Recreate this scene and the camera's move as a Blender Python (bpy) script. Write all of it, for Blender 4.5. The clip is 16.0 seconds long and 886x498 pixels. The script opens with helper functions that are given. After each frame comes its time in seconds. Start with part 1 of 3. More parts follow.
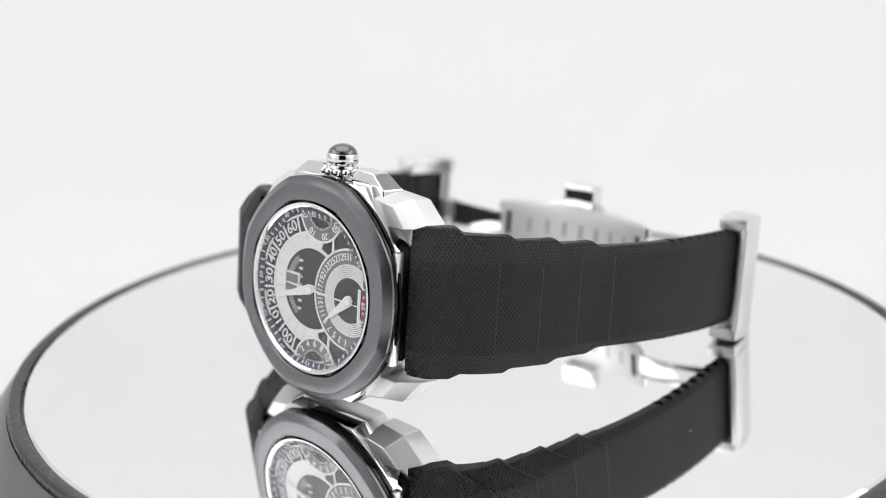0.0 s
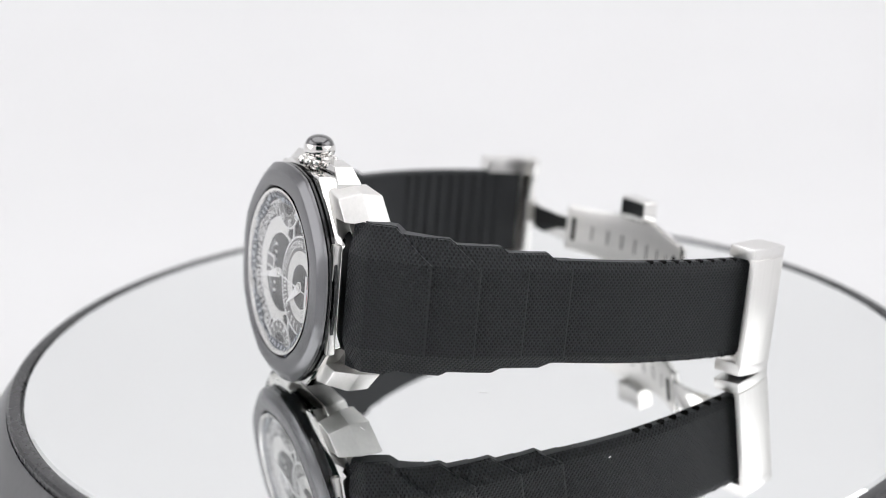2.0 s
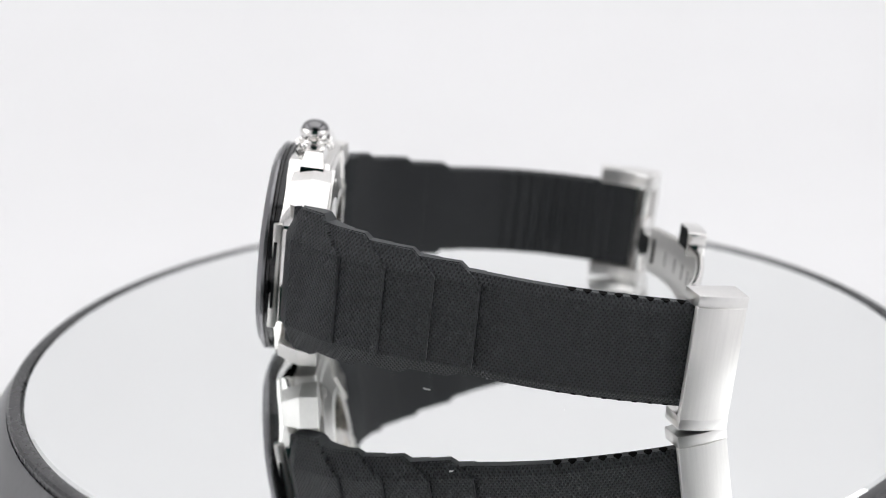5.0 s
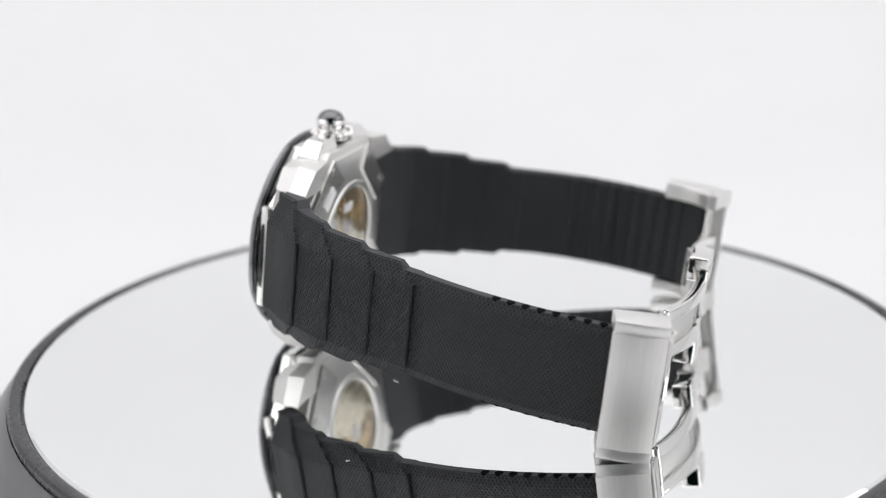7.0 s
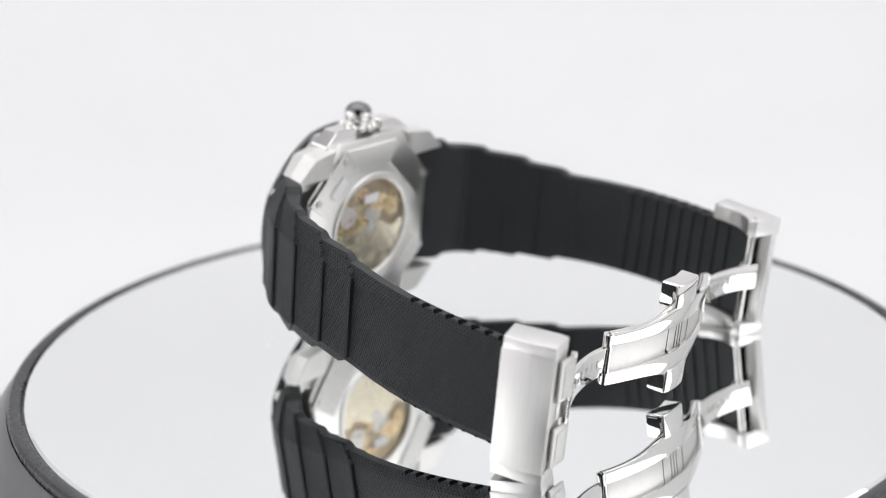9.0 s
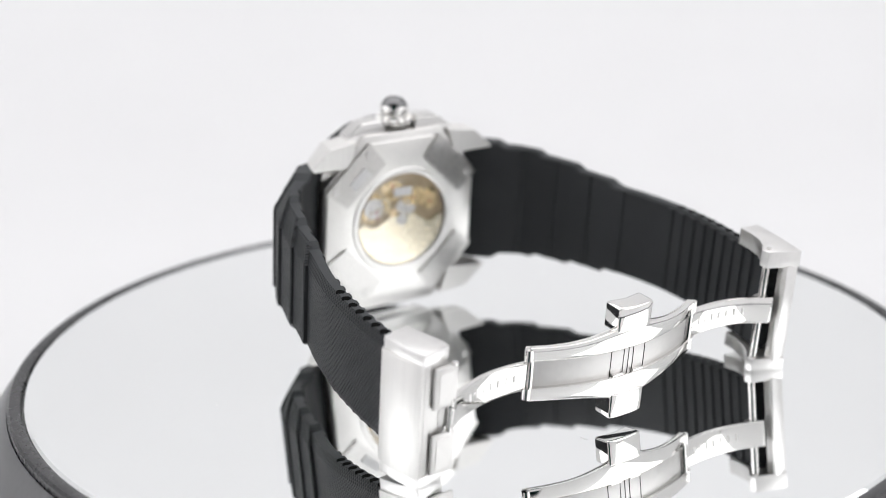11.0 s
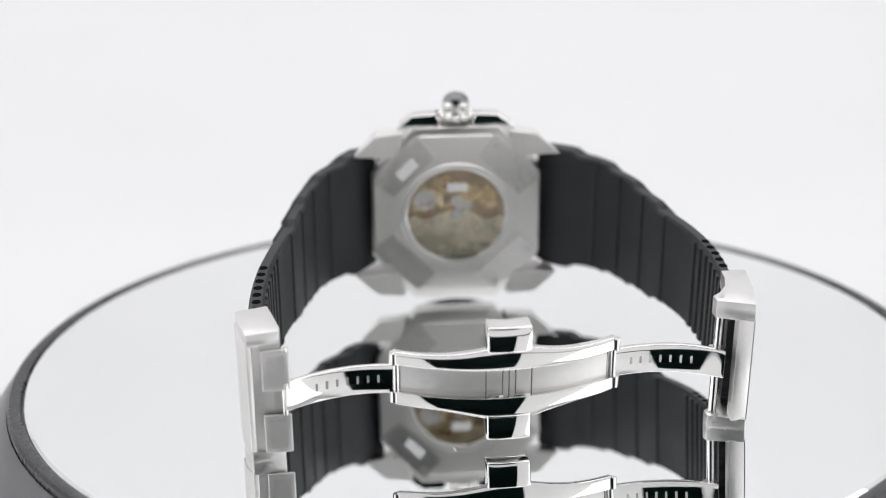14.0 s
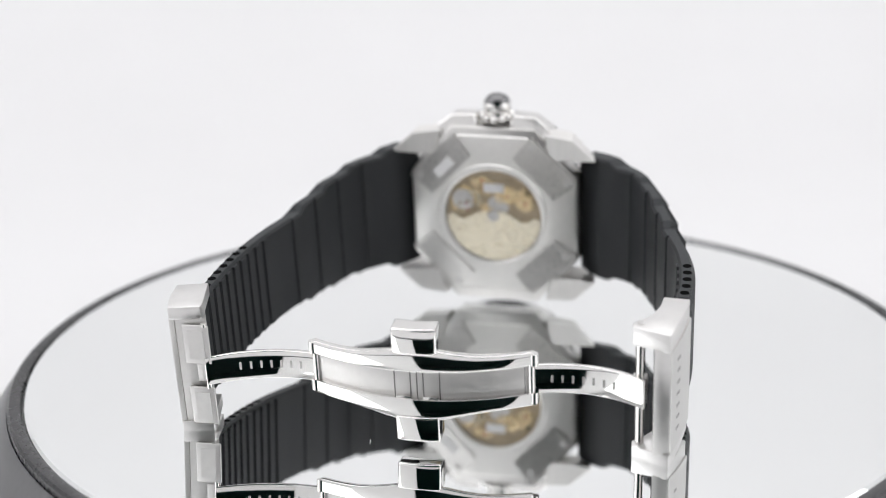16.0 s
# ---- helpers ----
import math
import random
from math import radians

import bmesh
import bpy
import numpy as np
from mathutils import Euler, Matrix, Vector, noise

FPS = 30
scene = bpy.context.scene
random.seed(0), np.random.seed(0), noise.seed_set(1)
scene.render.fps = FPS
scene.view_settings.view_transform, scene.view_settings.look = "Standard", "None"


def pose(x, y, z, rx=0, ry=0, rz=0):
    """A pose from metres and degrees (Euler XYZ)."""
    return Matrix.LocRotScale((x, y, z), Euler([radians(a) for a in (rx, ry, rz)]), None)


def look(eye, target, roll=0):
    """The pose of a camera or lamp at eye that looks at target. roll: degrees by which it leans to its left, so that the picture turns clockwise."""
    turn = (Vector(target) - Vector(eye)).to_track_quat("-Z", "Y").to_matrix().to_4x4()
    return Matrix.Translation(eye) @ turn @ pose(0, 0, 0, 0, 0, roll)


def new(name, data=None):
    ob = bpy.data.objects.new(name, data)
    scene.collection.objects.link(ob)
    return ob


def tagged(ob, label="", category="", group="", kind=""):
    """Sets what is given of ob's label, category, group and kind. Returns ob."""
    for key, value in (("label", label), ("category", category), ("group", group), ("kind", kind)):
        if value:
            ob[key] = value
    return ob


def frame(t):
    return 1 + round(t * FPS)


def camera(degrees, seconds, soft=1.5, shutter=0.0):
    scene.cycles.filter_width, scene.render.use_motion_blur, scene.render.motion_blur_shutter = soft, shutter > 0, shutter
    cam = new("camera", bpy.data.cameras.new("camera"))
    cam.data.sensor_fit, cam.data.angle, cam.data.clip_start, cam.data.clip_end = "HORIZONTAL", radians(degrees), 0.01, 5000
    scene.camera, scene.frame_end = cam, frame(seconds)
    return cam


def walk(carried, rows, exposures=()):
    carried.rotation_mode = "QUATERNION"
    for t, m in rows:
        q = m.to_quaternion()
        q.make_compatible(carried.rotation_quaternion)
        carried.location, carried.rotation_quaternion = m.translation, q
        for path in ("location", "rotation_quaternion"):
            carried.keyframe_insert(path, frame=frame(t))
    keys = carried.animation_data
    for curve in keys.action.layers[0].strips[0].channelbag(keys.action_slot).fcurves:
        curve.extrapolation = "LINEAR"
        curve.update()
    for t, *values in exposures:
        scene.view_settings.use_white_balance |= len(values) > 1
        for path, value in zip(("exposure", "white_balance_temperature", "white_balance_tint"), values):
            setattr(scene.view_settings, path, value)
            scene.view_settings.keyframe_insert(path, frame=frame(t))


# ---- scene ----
# the camera stands still; the lens is focused on the near side of the watch
cam = camera(34.42, 16.0, soft=0.9)
CAM_H = 0.1074
EYE = Vector((0.0, -0.27, CAM_H))
PAN, PITCH, LEAN = radians(-0.549), radians(17.609), -1.150
AHEAD = Vector((math.sin(PAN) * math.cos(PITCH), math.cos(PAN) * math.cos(PITCH), -math.sin(PITCH)))
STAND = look(EYE, EYE + AHEAD, LEAN)
walk(cam, [(0.0, STAND), (16.0, STAND)])
cam.data.dof.use_dof = True
cam.data.dof.focus_distance = 0.253
cam.data.dof.aperture_fstop = 11.0

# ---- light: a white photo tent with a ceiling panel and two side panels ----
world = bpy.data.worlds.new("world")
scene.world = world
world.use_nodes = True
world.node_tree.nodes["Background"].inputs[0].default_value = (0.80, 0.85, 1.0, 1)
world.node_tree.nodes["Background"].inputs[1].default_value = 0.02
scene.view_settings.exposure = 0.0


def area_lamp(name, power, sx, sy, m, colour=(1, 1, 1)):
    d = bpy.data.lights.new(name, "AREA")
    d.shape, d.size, d.size_y, d.energy, d.color = "RECTANGLE", sx, sy, power, colour
    ob = new(name, d)
    ob.matrix_world = m
    return ob


area_lamp("ceiling_light", 3.3, 1.0, 0.8, look((0, 0.06, 0.79), (0, 0.06, 0)), (0.995, 0.985, 1.0))
area_lamp("side_light", 2.05, 0.7, 0.6, look((-0.66, -0.12, 0.34), (0, 0.05, 0.08)), (0.985, 0.98, 1.0))
area_lamp("side_light", 2.05, 0.7, 0.6, look((0.66, -0.12, 0.34), (0, 0.05, 0.08)), (0.985, 0.98, 1.0))


# ---- materials ----
def node_material(name):
    m = bpy.data.materials.new(name)
    m.use_nodes = True
    return m, m.node_tree.nodes, m.node_tree.links, m.node_tree.nodes["Principled BSDF"]


def coords(nodes, links, scale, kind="Object"):
    tc, mp = nodes.new("ShaderNodeTexCoord"), nodes.new("ShaderNodeMapping")
    mp.inputs["Scale"].default_value = scale
    links.new(tc.outputs[kind], mp.inputs[0])
    return mp.outputs[0]


def ramp(nodes, links, fac, stops):
    r = nodes.new("ShaderNodeValToRGB")
    while len(r.color_ramp.elements) < len(stops):
        r.color_ramp.elements.new(0.5)
    for e, (p, c) in zip(r.color_ramp.elements, stops):
        e.position, e.color = p, (c if len(c) == 4 else (*c, 1))
    links.new(fac, r.inputs[0])
    return r.outputs[0]


def grey(v):
    return (v, v, v)


def surface(name, colour, rough, metal=0.0, grain=(300, 300, 300), vary=0.12, rough_vary=0.1, bump=0.0, coat=0.0):
    """A plain surface with fine grain and broad stains in colour and gloss."""
    m, n, l, b = node_material(name)
    v = coords(n, l, grain)
    fine, broad = n.new("ShaderNodeTexNoise"), n.new("ShaderNodeTexNoise")
    fine.inputs["Scale"].default_value, fine.inputs["Detail"].default_value = 4.0, 4.0
    broad.inputs["Scale"].default_value = 0.3
    l.new(v, fine.inputs[0])
    l.new(v, broad.inputs[0])
    mix = n.new("ShaderNodeMath")
    mix.operation = "ADD"
    l.new(fine.outputs[0], mix.inputs[0])
    l.new(broad.outputs[0], mix.inputs[1])
    half = n.new("ShaderNodeMath")
    half.operation = "MULTIPLY"
    half.inputs[1].default_value = 0.5
    l.new(mix.outputs[0], half.inputs[0])
    lo, hi = [tuple(c * (1 - vary) for c in colour), tuple(min(1, c * (1 + vary)) for c in colour)]
    l.new(ramp(n, l, half.outputs[0], [(0.3, lo), (0.7, hi)]), b.inputs["Base Color"])
    l.new(ramp(n, l, half.outputs[0], [(0.3, grey(max(0, rough - rough_vary))), (0.7, grey(rough + rough_vary))]), b.inputs["Roughness"])
    b.inputs["Metallic"].default_value = metal
    b.inputs["Coat Weight"].default_value = coat
    if bump:
        bp = n.new("ShaderNodeBump")
        bp.inputs["Strength"].default_value, bp.inputs["Distance"].default_value = bump, 0.00005
        l.new(fine.outputs[0], bp.inputs["Height"])
        l.new(bp.outputs[0], b.inputs["Normal"])
    return m


# brushed steel: grain drawn out along one axis
STEEL_POLISHED = surface("polished_steel", (0.80, 0.79, 0.77), 0.05, 1.0, (200, 200, 200), 0.02, 0.02)
STEEL_ENGRAVED = surface("engraved_steel", (0.42, 0.41, 0.40), 0.5, 1.0, (2500, 2500, 2500), 0.05, 0.05)
STEEL_BRUSHED_Z = surface("steel_brushed_upright", (0.72, 0.71, 0.69), 0.33, 1.0, (6000, 6000, 300), 0.05, 0.04, 0.05)
STEEL_CAP = surface("fine_satin_steel", (0.80, 0.79, 0.775), 0.36, 1.0, (2500, 2500, 2500), 0.04, 0.05, 0.08)
STEEL_SATIN = surface("satin_steel", (0.67, 0.66, 0.645), 0.44, 1.0, (2500, 2500, 2500), 0.05, 0.06, 0.15)
STEEL_BACK = surface("brushed_back_steel", (0.86, 0.85, 0.825), 0.38, 1.0, (5000, 300, 5000), 0.05, 0.05, 0.08)
# darker copy of the back steel: dark reflections on the plates, put into colour
STEEL_CORNER = surface("brushed_corner_steel", (0.72, 0.71, 0.69), 0.30, 1.0, (5000, 300, 5000), 0.05, 0.05, 0.08)
STEEL_PLATE = surface("brushed_plate_steel", (0.80, 0.79, 0.77), 0.46, 1.0, (6000, 6000, 300), 0.05, 0.04, 0.05)
BEZEL = surface("grey_ceramic", (0.20, 0.20, 0.207), 0.24, 0.9, (7000, 3000, 7000), 0.05, 0.04, 0.03)
GLOSS_BLACK = surface("gloss_black", (0.012, 0.012, 0.013), 0.08, 0.0, (300, 300, 300), 0.1, 0.03)
ONYX = surface("black_onyx", (0.006, 0.006, 0.008), 0.03, 0.0, (300, 300, 300), 0.1, 0.01, coat=1.0)
ONYX.node_tree.nodes["Principled BSDF"].inputs["IOR"].default_value = 2.2
DIAL_BLACK = surface("dial_anthracite", (0.035, 0.034, 0.037), 0.42, 0.0, (1500, 1500, 1500), 0.15, 0.08, 0.1)
DIAL_GREY = surface("dial_grey", (0.21, 0.205, 0.205), 0.45, 0.1, (1500, 1500, 1500), 0.08, 0.06, 0.1)
DIAL_BLUE = surface("flange_blue_grey", (0.06, 0.07, 0.095), 0.40, 0.1, (1500, 1500, 1500), 0.08, 0.06, 0.1)
WHITE_PRINT = surface("white_print", (0.88, 0.88, 0.88), 0.5, 0.0, (900, 900, 900), 0.03, 0.05)
PALE_PRINT = surface("pale_blue_print", (0.70, 0.74, 0.80), 0.5, 0.0, (900, 900, 900), 0.03, 0.05)
RED_PRINT = surface("red_print", (0.55, 0.03, 0.05), 0.5, 0.0, (900, 900, 900), 0.05, 0.05)
GOLD = surface("gilt_brass", (0.72, 0.57, 0.34), 0.28, 1.0, (1500, 1500, 1500), 0.12, 0.08, 0.2)
GOLD_LIGHT = surface("pale_gilt_rotor", (0.86, 0.79, 0.62), 0.26, 1.0, (900, 4000, 900), 0.03, 0.06, 0.2)
BROWN_DARK = surface("movement_shade", (0.42, 0.34, 0.23), 0.4, 0.8, (1500, 1500, 1500), 0.2, 0.1, 0.2)
RUBY = surface("ruby", (0.35, 0.02, 0.05), 0.1, 0.0, (900, 900, 900), 0.05, 0.02)
RIM_BLACK = surface("black_plastic_rim", (0.022, 0.022, 0.024), 0.28, 0.0, (200, 200, 200), 0.15, 0.08, 0.05)
BASE_GREY = surface("dark_grey_plastic_base", (0.12, 0.12, 0.123), 0.35, 0.0, (200, 200, 200), 0.15, 0.08, 0.05)
TENT_WHITE = surface("white_tent_cloth", (0.80, 0.80, 0.803), 0.9, 0.0, (4, 4, 4), 0.015, 0.02)
ROOM_DARK = surface("dark_green_room", (0.045, 0.150, 0.125), 0.8, 0.0, (5, 5, 5), 0.2, 0.05)
# near-black for joints, and for holes and slots, whose shade is coloured in
HOLE_DARK = surface("hole_dark", (0.004, 0.004, 0.004), 0.9, 0.0, (900, 900, 900), 0.1, 0.05)
HOLE_DARK.node_tree.nodes["Principled BSDF"].inputs["Specular IOR Level"].default_value = 0.05


def silver_guilloche():
    m, n, l, b = node_material("silver_guilloche")
    b.inputs["Metallic"].default_value, b.inputs["Roughness"].default_value = 0.1, 0.4
    v = coords(n, l, (1500, 1500, 1500))
    noise_node = n.new("ShaderNodeTexNoise")
    l.new(v, noise_node.inputs[0])
    l.new(ramp(n, l, noise_node.outputs[0], [(0.3, (0.80, 0.795, 0.78)), (0.7, (0.88, 0.875, 0.86))]), b.inputs["Base Color"])
    return m


SILVER = silver_guilloche()


def rubber(name, weave, tone=1.0):
    """Black rubber; with weave: the moulded cloth-like pips on its outside, laid out along the strap by its UV in millimetres."""
    m, n, l, b = node_material(name)
    stain = n.new("ShaderNodeTexNoise")
    stain.inputs["Scale"].default_value, stain.inputs["Detail"].default_value = 90.0, 5.0
    l.new(coords(n, l, (1, 1, 1)), stain.inputs[0])
    grain = n.new("ShaderNodeTexNoise")
    grain.inputs["Scale"].default_value = 9000.0
    l.new(coords(n, l, (1, 1, 1)), grain.inputs[0])
    bp = n.new("ShaderNodeBump")
    if weave:
        sep = n.new("ShaderNodeSeparateXYZ")
        l.new(coords(n, l, (2 * math.pi / 0.78, 2 * math.pi / 1.04, 1), "UV"), sep.inputs[0])
        waves = []
        for k in (0, 1):
            wave = n.new("ShaderNodeMath")
            wave.operation = "SINE"
            l.new(sep.outputs[k], wave.inputs[0])
            waves.append(wave)
        pip = n.new("ShaderNodeMath")
        pip.operation = "MULTIPLY"
        l.new(waves[0].outputs[0], pip.inputs[0])
        l.new(waves[1].outputs[0], pip.inputs[1])
        lift = n.new("ShaderNodeMath")
        lift.operation = "MULTIPLY_ADD"
        lift.inputs[1].default_value = lift.inputs[2].default_value = 0.5
        l.new(pip.outputs[0], lift.inputs[0])
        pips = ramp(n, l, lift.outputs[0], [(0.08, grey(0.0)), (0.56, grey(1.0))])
        l.new(pips, bp.inputs["Height"])
        bp.inputs["Strength"].default_value, bp.inputs["Distance"].default_value = 1.0, 0.00034
        # pits between the pips darkened in the colour, for the shade in them
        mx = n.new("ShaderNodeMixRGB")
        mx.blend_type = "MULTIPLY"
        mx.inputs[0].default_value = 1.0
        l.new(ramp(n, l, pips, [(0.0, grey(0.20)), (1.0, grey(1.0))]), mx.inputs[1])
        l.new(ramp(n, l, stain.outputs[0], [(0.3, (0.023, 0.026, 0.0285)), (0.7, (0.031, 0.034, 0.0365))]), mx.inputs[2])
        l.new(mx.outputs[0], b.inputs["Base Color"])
    else:
        l.new(ramp(n, l, stain.outputs[0], [(0.3, (0.021 * tone, 0.023 * tone, 0.025 * tone)), (0.7, (0.029 * tone, 0.031 * tone, 0.033 * tone))]), b.inputs["Base Color"])
        l.new(grain.outputs[0], bp.inputs["Height"])
        bp.inputs["Strength"].default_value, bp.inputs["Distance"].default_value = 0.3, 0.00004
    b.inputs["Specular IOR Level"].default_value = 0.31
    l.new(bp.outputs[0], b.inputs["Normal"])
    l.new(ramp(n, l, stain.outputs[0], [(0.3, grey(0.46)), (0.7, grey(0.58))]), b.inputs["Roughness"])
    return m


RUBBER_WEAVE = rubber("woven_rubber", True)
RUBBER_PLAIN = rubber("plain_rubber", False)
# paler copy of the plain rubber: light caught by the edges, put into colour
RUBBER_EDGE = rubber("lit_rubber_edge", False, 1.6)


def mirror_material():
    m, n, l, b = node_material("mirror_glass")
    b.inputs["Metallic"].default_value = 1.0
    b.inputs["Base Color"].default_value = (0.955, 0.968, 0.962, 1)
    scr = n.new("ShaderNodeTexNoise")
    scr.inputs["Scale"].default_value, scr.inputs["Detail"].default_value = 6.0, 6.0
    l.new(coords(n, l, (12, 12, 12)), scr.inputs[0])
    l.new(ramp(n, l, scr.outputs[0], [(0.45, grey(0.004)), (0.8, grey(0.05))]), b.inputs["Roughness"])
    return m


MIRROR = mirror_material()


def glass_material():
    m, n, l, b = node_material("sapphire_crystal")
    for x in list(n):
        if x.type != "OUTPUT_MATERIAL":
            n.remove(x)
    out = n["Material Output"]
    clear, gloss, mix, fr = n.new("ShaderNodeBsdfTransparent"), n.new("ShaderNodeBsdfGlossy"), n.new("ShaderNodeMixShader"), n.new("ShaderNodeLayerWeight")
    gloss.inputs["Roughness"].default_value = 0.02
    fr.inputs["Blend"].default_value = 0.5
    l.new(ramp(n, l, fr.outputs["Facing"], [(0.0, grey(0.02)), (0.45, grey(0.03)), (0.75, grey(0.16)), (1.0, grey(0.9))]), mix.inputs[0])
    l.new(clear.outputs[0], mix.inputs[1])
    l.new(gloss.outputs[0], mix.inputs[2])
    l.new(mix.outputs[0], out.inputs[0])
    return m


CRYSTAL = glass_material()

# ---- geometry helpers; lengths in millimetres ----
MM = 0.001
HEAD = pose(0, 1.8, 0, 0, 0, -4.2)   # the case sits a little askew in its strap
PLAIN = Matrix.Identity(4)
lean = {"m": PLAIN}


def part(name, bm, material, parent, label="", smooth=True, angle=32):
    """Link a bmesh, made in millimetres, as one mesh object under its parent."""
    bmesh.ops.recalc_face_normals(bm, faces=bm.faces)
    bmesh.ops.transform(bm, matrix=Matrix.Scale(MM, 4) @ lean["m"], verts=bm.verts)
    for f in bm.faces:
        f.smooth = smooth
    for e in bm.edges:
        if len(e.link_faces) == 2 and e.calc_face_angle(0) > radians(angle):
            e.smooth = False
    me = bpy.data.meshes.new(name)
    bm.to_mesh(me)
    bm.free()
    for m in (material if isinstance(material, (list, tuple)) else [material]):
        me.materials.append(m)
    ob = new(name, me)
    ob.parent = parent
    if label:
        ob["label"] = label
    return ob


def soften(bm, width, segments=2, angle=25):
    bmesh.ops.recalc_face_normals(bm, faces=bm.faces)
    edges = [e for e in bm.edges if len(e.link_faces) == 2 and e.calc_face_angle(0) > radians(angle)]
    bmesh.ops.bevel(bm, geom=edges, offset=width, segments=segments, profile=0.5, affect="EDGES", clamp_overlap=True)
    return bm


def hull(points, width=0.0, segments=2):
    bm = bmesh.new()
    for p in points:
        bm.verts.new(p)
    r = bmesh.ops.convex_hull(bm, input=bm.verts)
    bmesh.ops.delete(bm, geom=[v for v in r["geom_interior"] if isinstance(v, bmesh.types.BMVert)], context="VERTS")
    bmesh.ops.dissolve_limit(bm, angle_limit=radians(2), verts=bm.verts, edges=bm.edges)
    return soften(bm, width, segments) if width else bm


def prism(poly, a, b, axis="y", width=0.0, segments=2):
    """A polygon of (u, v) drawn out from a to b along an axis. axis y: u = x, v = z; axis z: u = x, v = y; axis x: u = y, v = z."""
    bm = bmesh.new()
    put = {"y": lambda u, v, w: (u, w, v), "z": lambda u, v, w: (u, v, w), "x": lambda u, v, w: (w, u, v)}[axis]
    lo = [bm.verts.new(put(u, v, a)) for u, v in poly]
    hi = [bm.verts.new(put(u, v, b)) for u, v in poly]
    bm.faces.new(lo)
    bm.faces.new(hi[::-1])
    for i in range(len(poly)):
        j = (i + 1) % len(poly)
        bm.faces.new((lo[i], lo[j], hi[j], hi[i]))
    return soften(bm, width, segments) if width else bm


def box(x0, x1, y0, y1, z0, z1, width=0.0, segments=2):
    return prism([(x0, z0), (x1, z0), (x1, z1), (x0, z1)], y0, y1, "y", width, segments)


def merge(bm, other):
    me = bpy.data.meshes.new("joined")
    other.to_mesh(me)
    other.free()
    bm.from_mesh(me)
    bpy.data.meshes.remove(me)
    return bm


def lathe(profile, steps, centre, radius_of=None, axis="y", closed=True):
    """Turn a profile of (radius, height) about an axis; radius_of(angle) scales the radius, for rounded octagons."""
    bm = bmesh.new()
    rings = []
    for i in range(steps):
        a = 2 * math.pi * i / steps
        ring = []
        for r, h in profile:
            k = radius_of(a, r) if radius_of else r
            c, s = k * math.cos(a), k * math.sin(a)
            ring.append(bm.verts.new({"y": (centre[0] + c, h, centre[1] + s), "z": (centre[0] + c, centre[1] + s, h)}[axis]))
        rings.append(ring)
    n = len(profile)
    for i in range(steps):
        a, b = rings[i], rings[(i + 1) % steps]
        for j in range(n if closed else n - 1):
            k = (j + 1) % n
            bm.faces.new((a[j], a[k], b[k], b[j]))
    bmesh.ops.remove_doubles(bm, verts=bm.verts, dist=1e-5)
    return bm


def octagon_radius(a, apothem):
    d = (a + math.pi / 8) % (math.pi / 4) - math.pi / 8
    return apothem / math.cos(d)


def ball(x, y, z, r, u=16, v=10):
    bm = bmesh.new()
    bmesh.ops.create_uvsphere(bm, u_segments=u, v_segments=v, radius=r)
    bmesh.ops.translate(bm, vec=(x, y, z), verts=bm.verts)
    return bm


def rod(p, q, r, steps=16):
    p, q = Vector(p), Vector(q)
    bm = bmesh.new()
    bmesh.ops.create_cone(bm, cap_ends=True, segments=steps, radius1=r, radius2=r, depth=(q - p).length)
    bmesh.ops.transform(bm, matrix=Matrix.Translation((p + q) / 2) @ (q - p).to_track_quat("Z", "Y").to_matrix().to_4x4(), verts=bm.verts)
    return bm


# ---- the tent and the dark room in front of it ----
FLOOR_Z = -38.0


sweep_line = [(-420.0, FLOOR_Z), (100.0, FLOOR_Z), (300.0, FLOOR_Z)]
for i in range(1, 25):
    a = math.pi / 2 * i / 24
    sweep_line.append((300 + 260 * math.sin(a), FLOOR_Z + 260 * (1 - math.cos(a))))
sweep_line += [(560.0, 500.0), (560.0, 830.0)]
sweep_under = [(y + 6.0, z - 6.0) for y, z in reversed(sweep_line)]
sweep = part("backdrop", prism(sweep_line + sweep_under, -722, 722, "x"), TENT_WHITE, None)
tagged(sweep, "seamless white sweep under and behind the turntable", "backdrop", "", "structure")


def wall(name, b, label, material):
    return tagged(part(name, b, material, None, smooth=False), label, "wall", "", "structure")


wall("wall_west", box(-740, -724, -420, 560, FLOOR_Z, 830), "white cloth side wall of the photo tent", TENT_WHITE)
wall("wall_east", box(724, 740, -420, 560, FLOOR_Z, 830), "white cloth side wall of the photo tent", TENT_WHITE)
wall("ceiling", box(-740, 740, -420, 570, 832, 846), "white cloth roof of the photo tent", TENT_WHITE)
FRONT = "white cloth front of the photo tent, open for the camera"
wall("wall_front_west", box(-740, -195, -436, -424, FLOOR_Z, 830), FRONT, TENT_WHITE)
wall("wall_front_east", box(195, 740, -436, -424, FLOOR_Z, 830), FRONT, TENT_WHITE)
wall("wall_front_top", box(-193, 193, -436, -424, 540, 830), FRONT, TENT_WHITE)
wall("wall_front_sill", box(-193, 193, -436, -424, FLOOR_Z, 5), FRONT, TENT_WHITE)
wall("wall_room", box(-1400, 1400, -1620, -1600, -900, 1500), "dark green wall of the room before the tent", ROOM_DARK)
wall("wall_room_west", box(-1420, -1402, -1600, -438, -900, 1500), "dark green wall of the room before the tent", ROOM_DARK)
wall("wall_room_east", box(1402, 1420, -1600, -438, -900, 1500), "dark green wall of the room before the tent", ROOM_DARK)
wall("ceiling_room", box(-1400, 1400, -1600, -438, 1502, 1520), "dark ceiling of the room before the tent", ROOM_DARK)
wall("floor_room", box(-1400, 1400, -1600, -438, -920, -902), "dark floor of the room before the tent", ROOM_DARK)

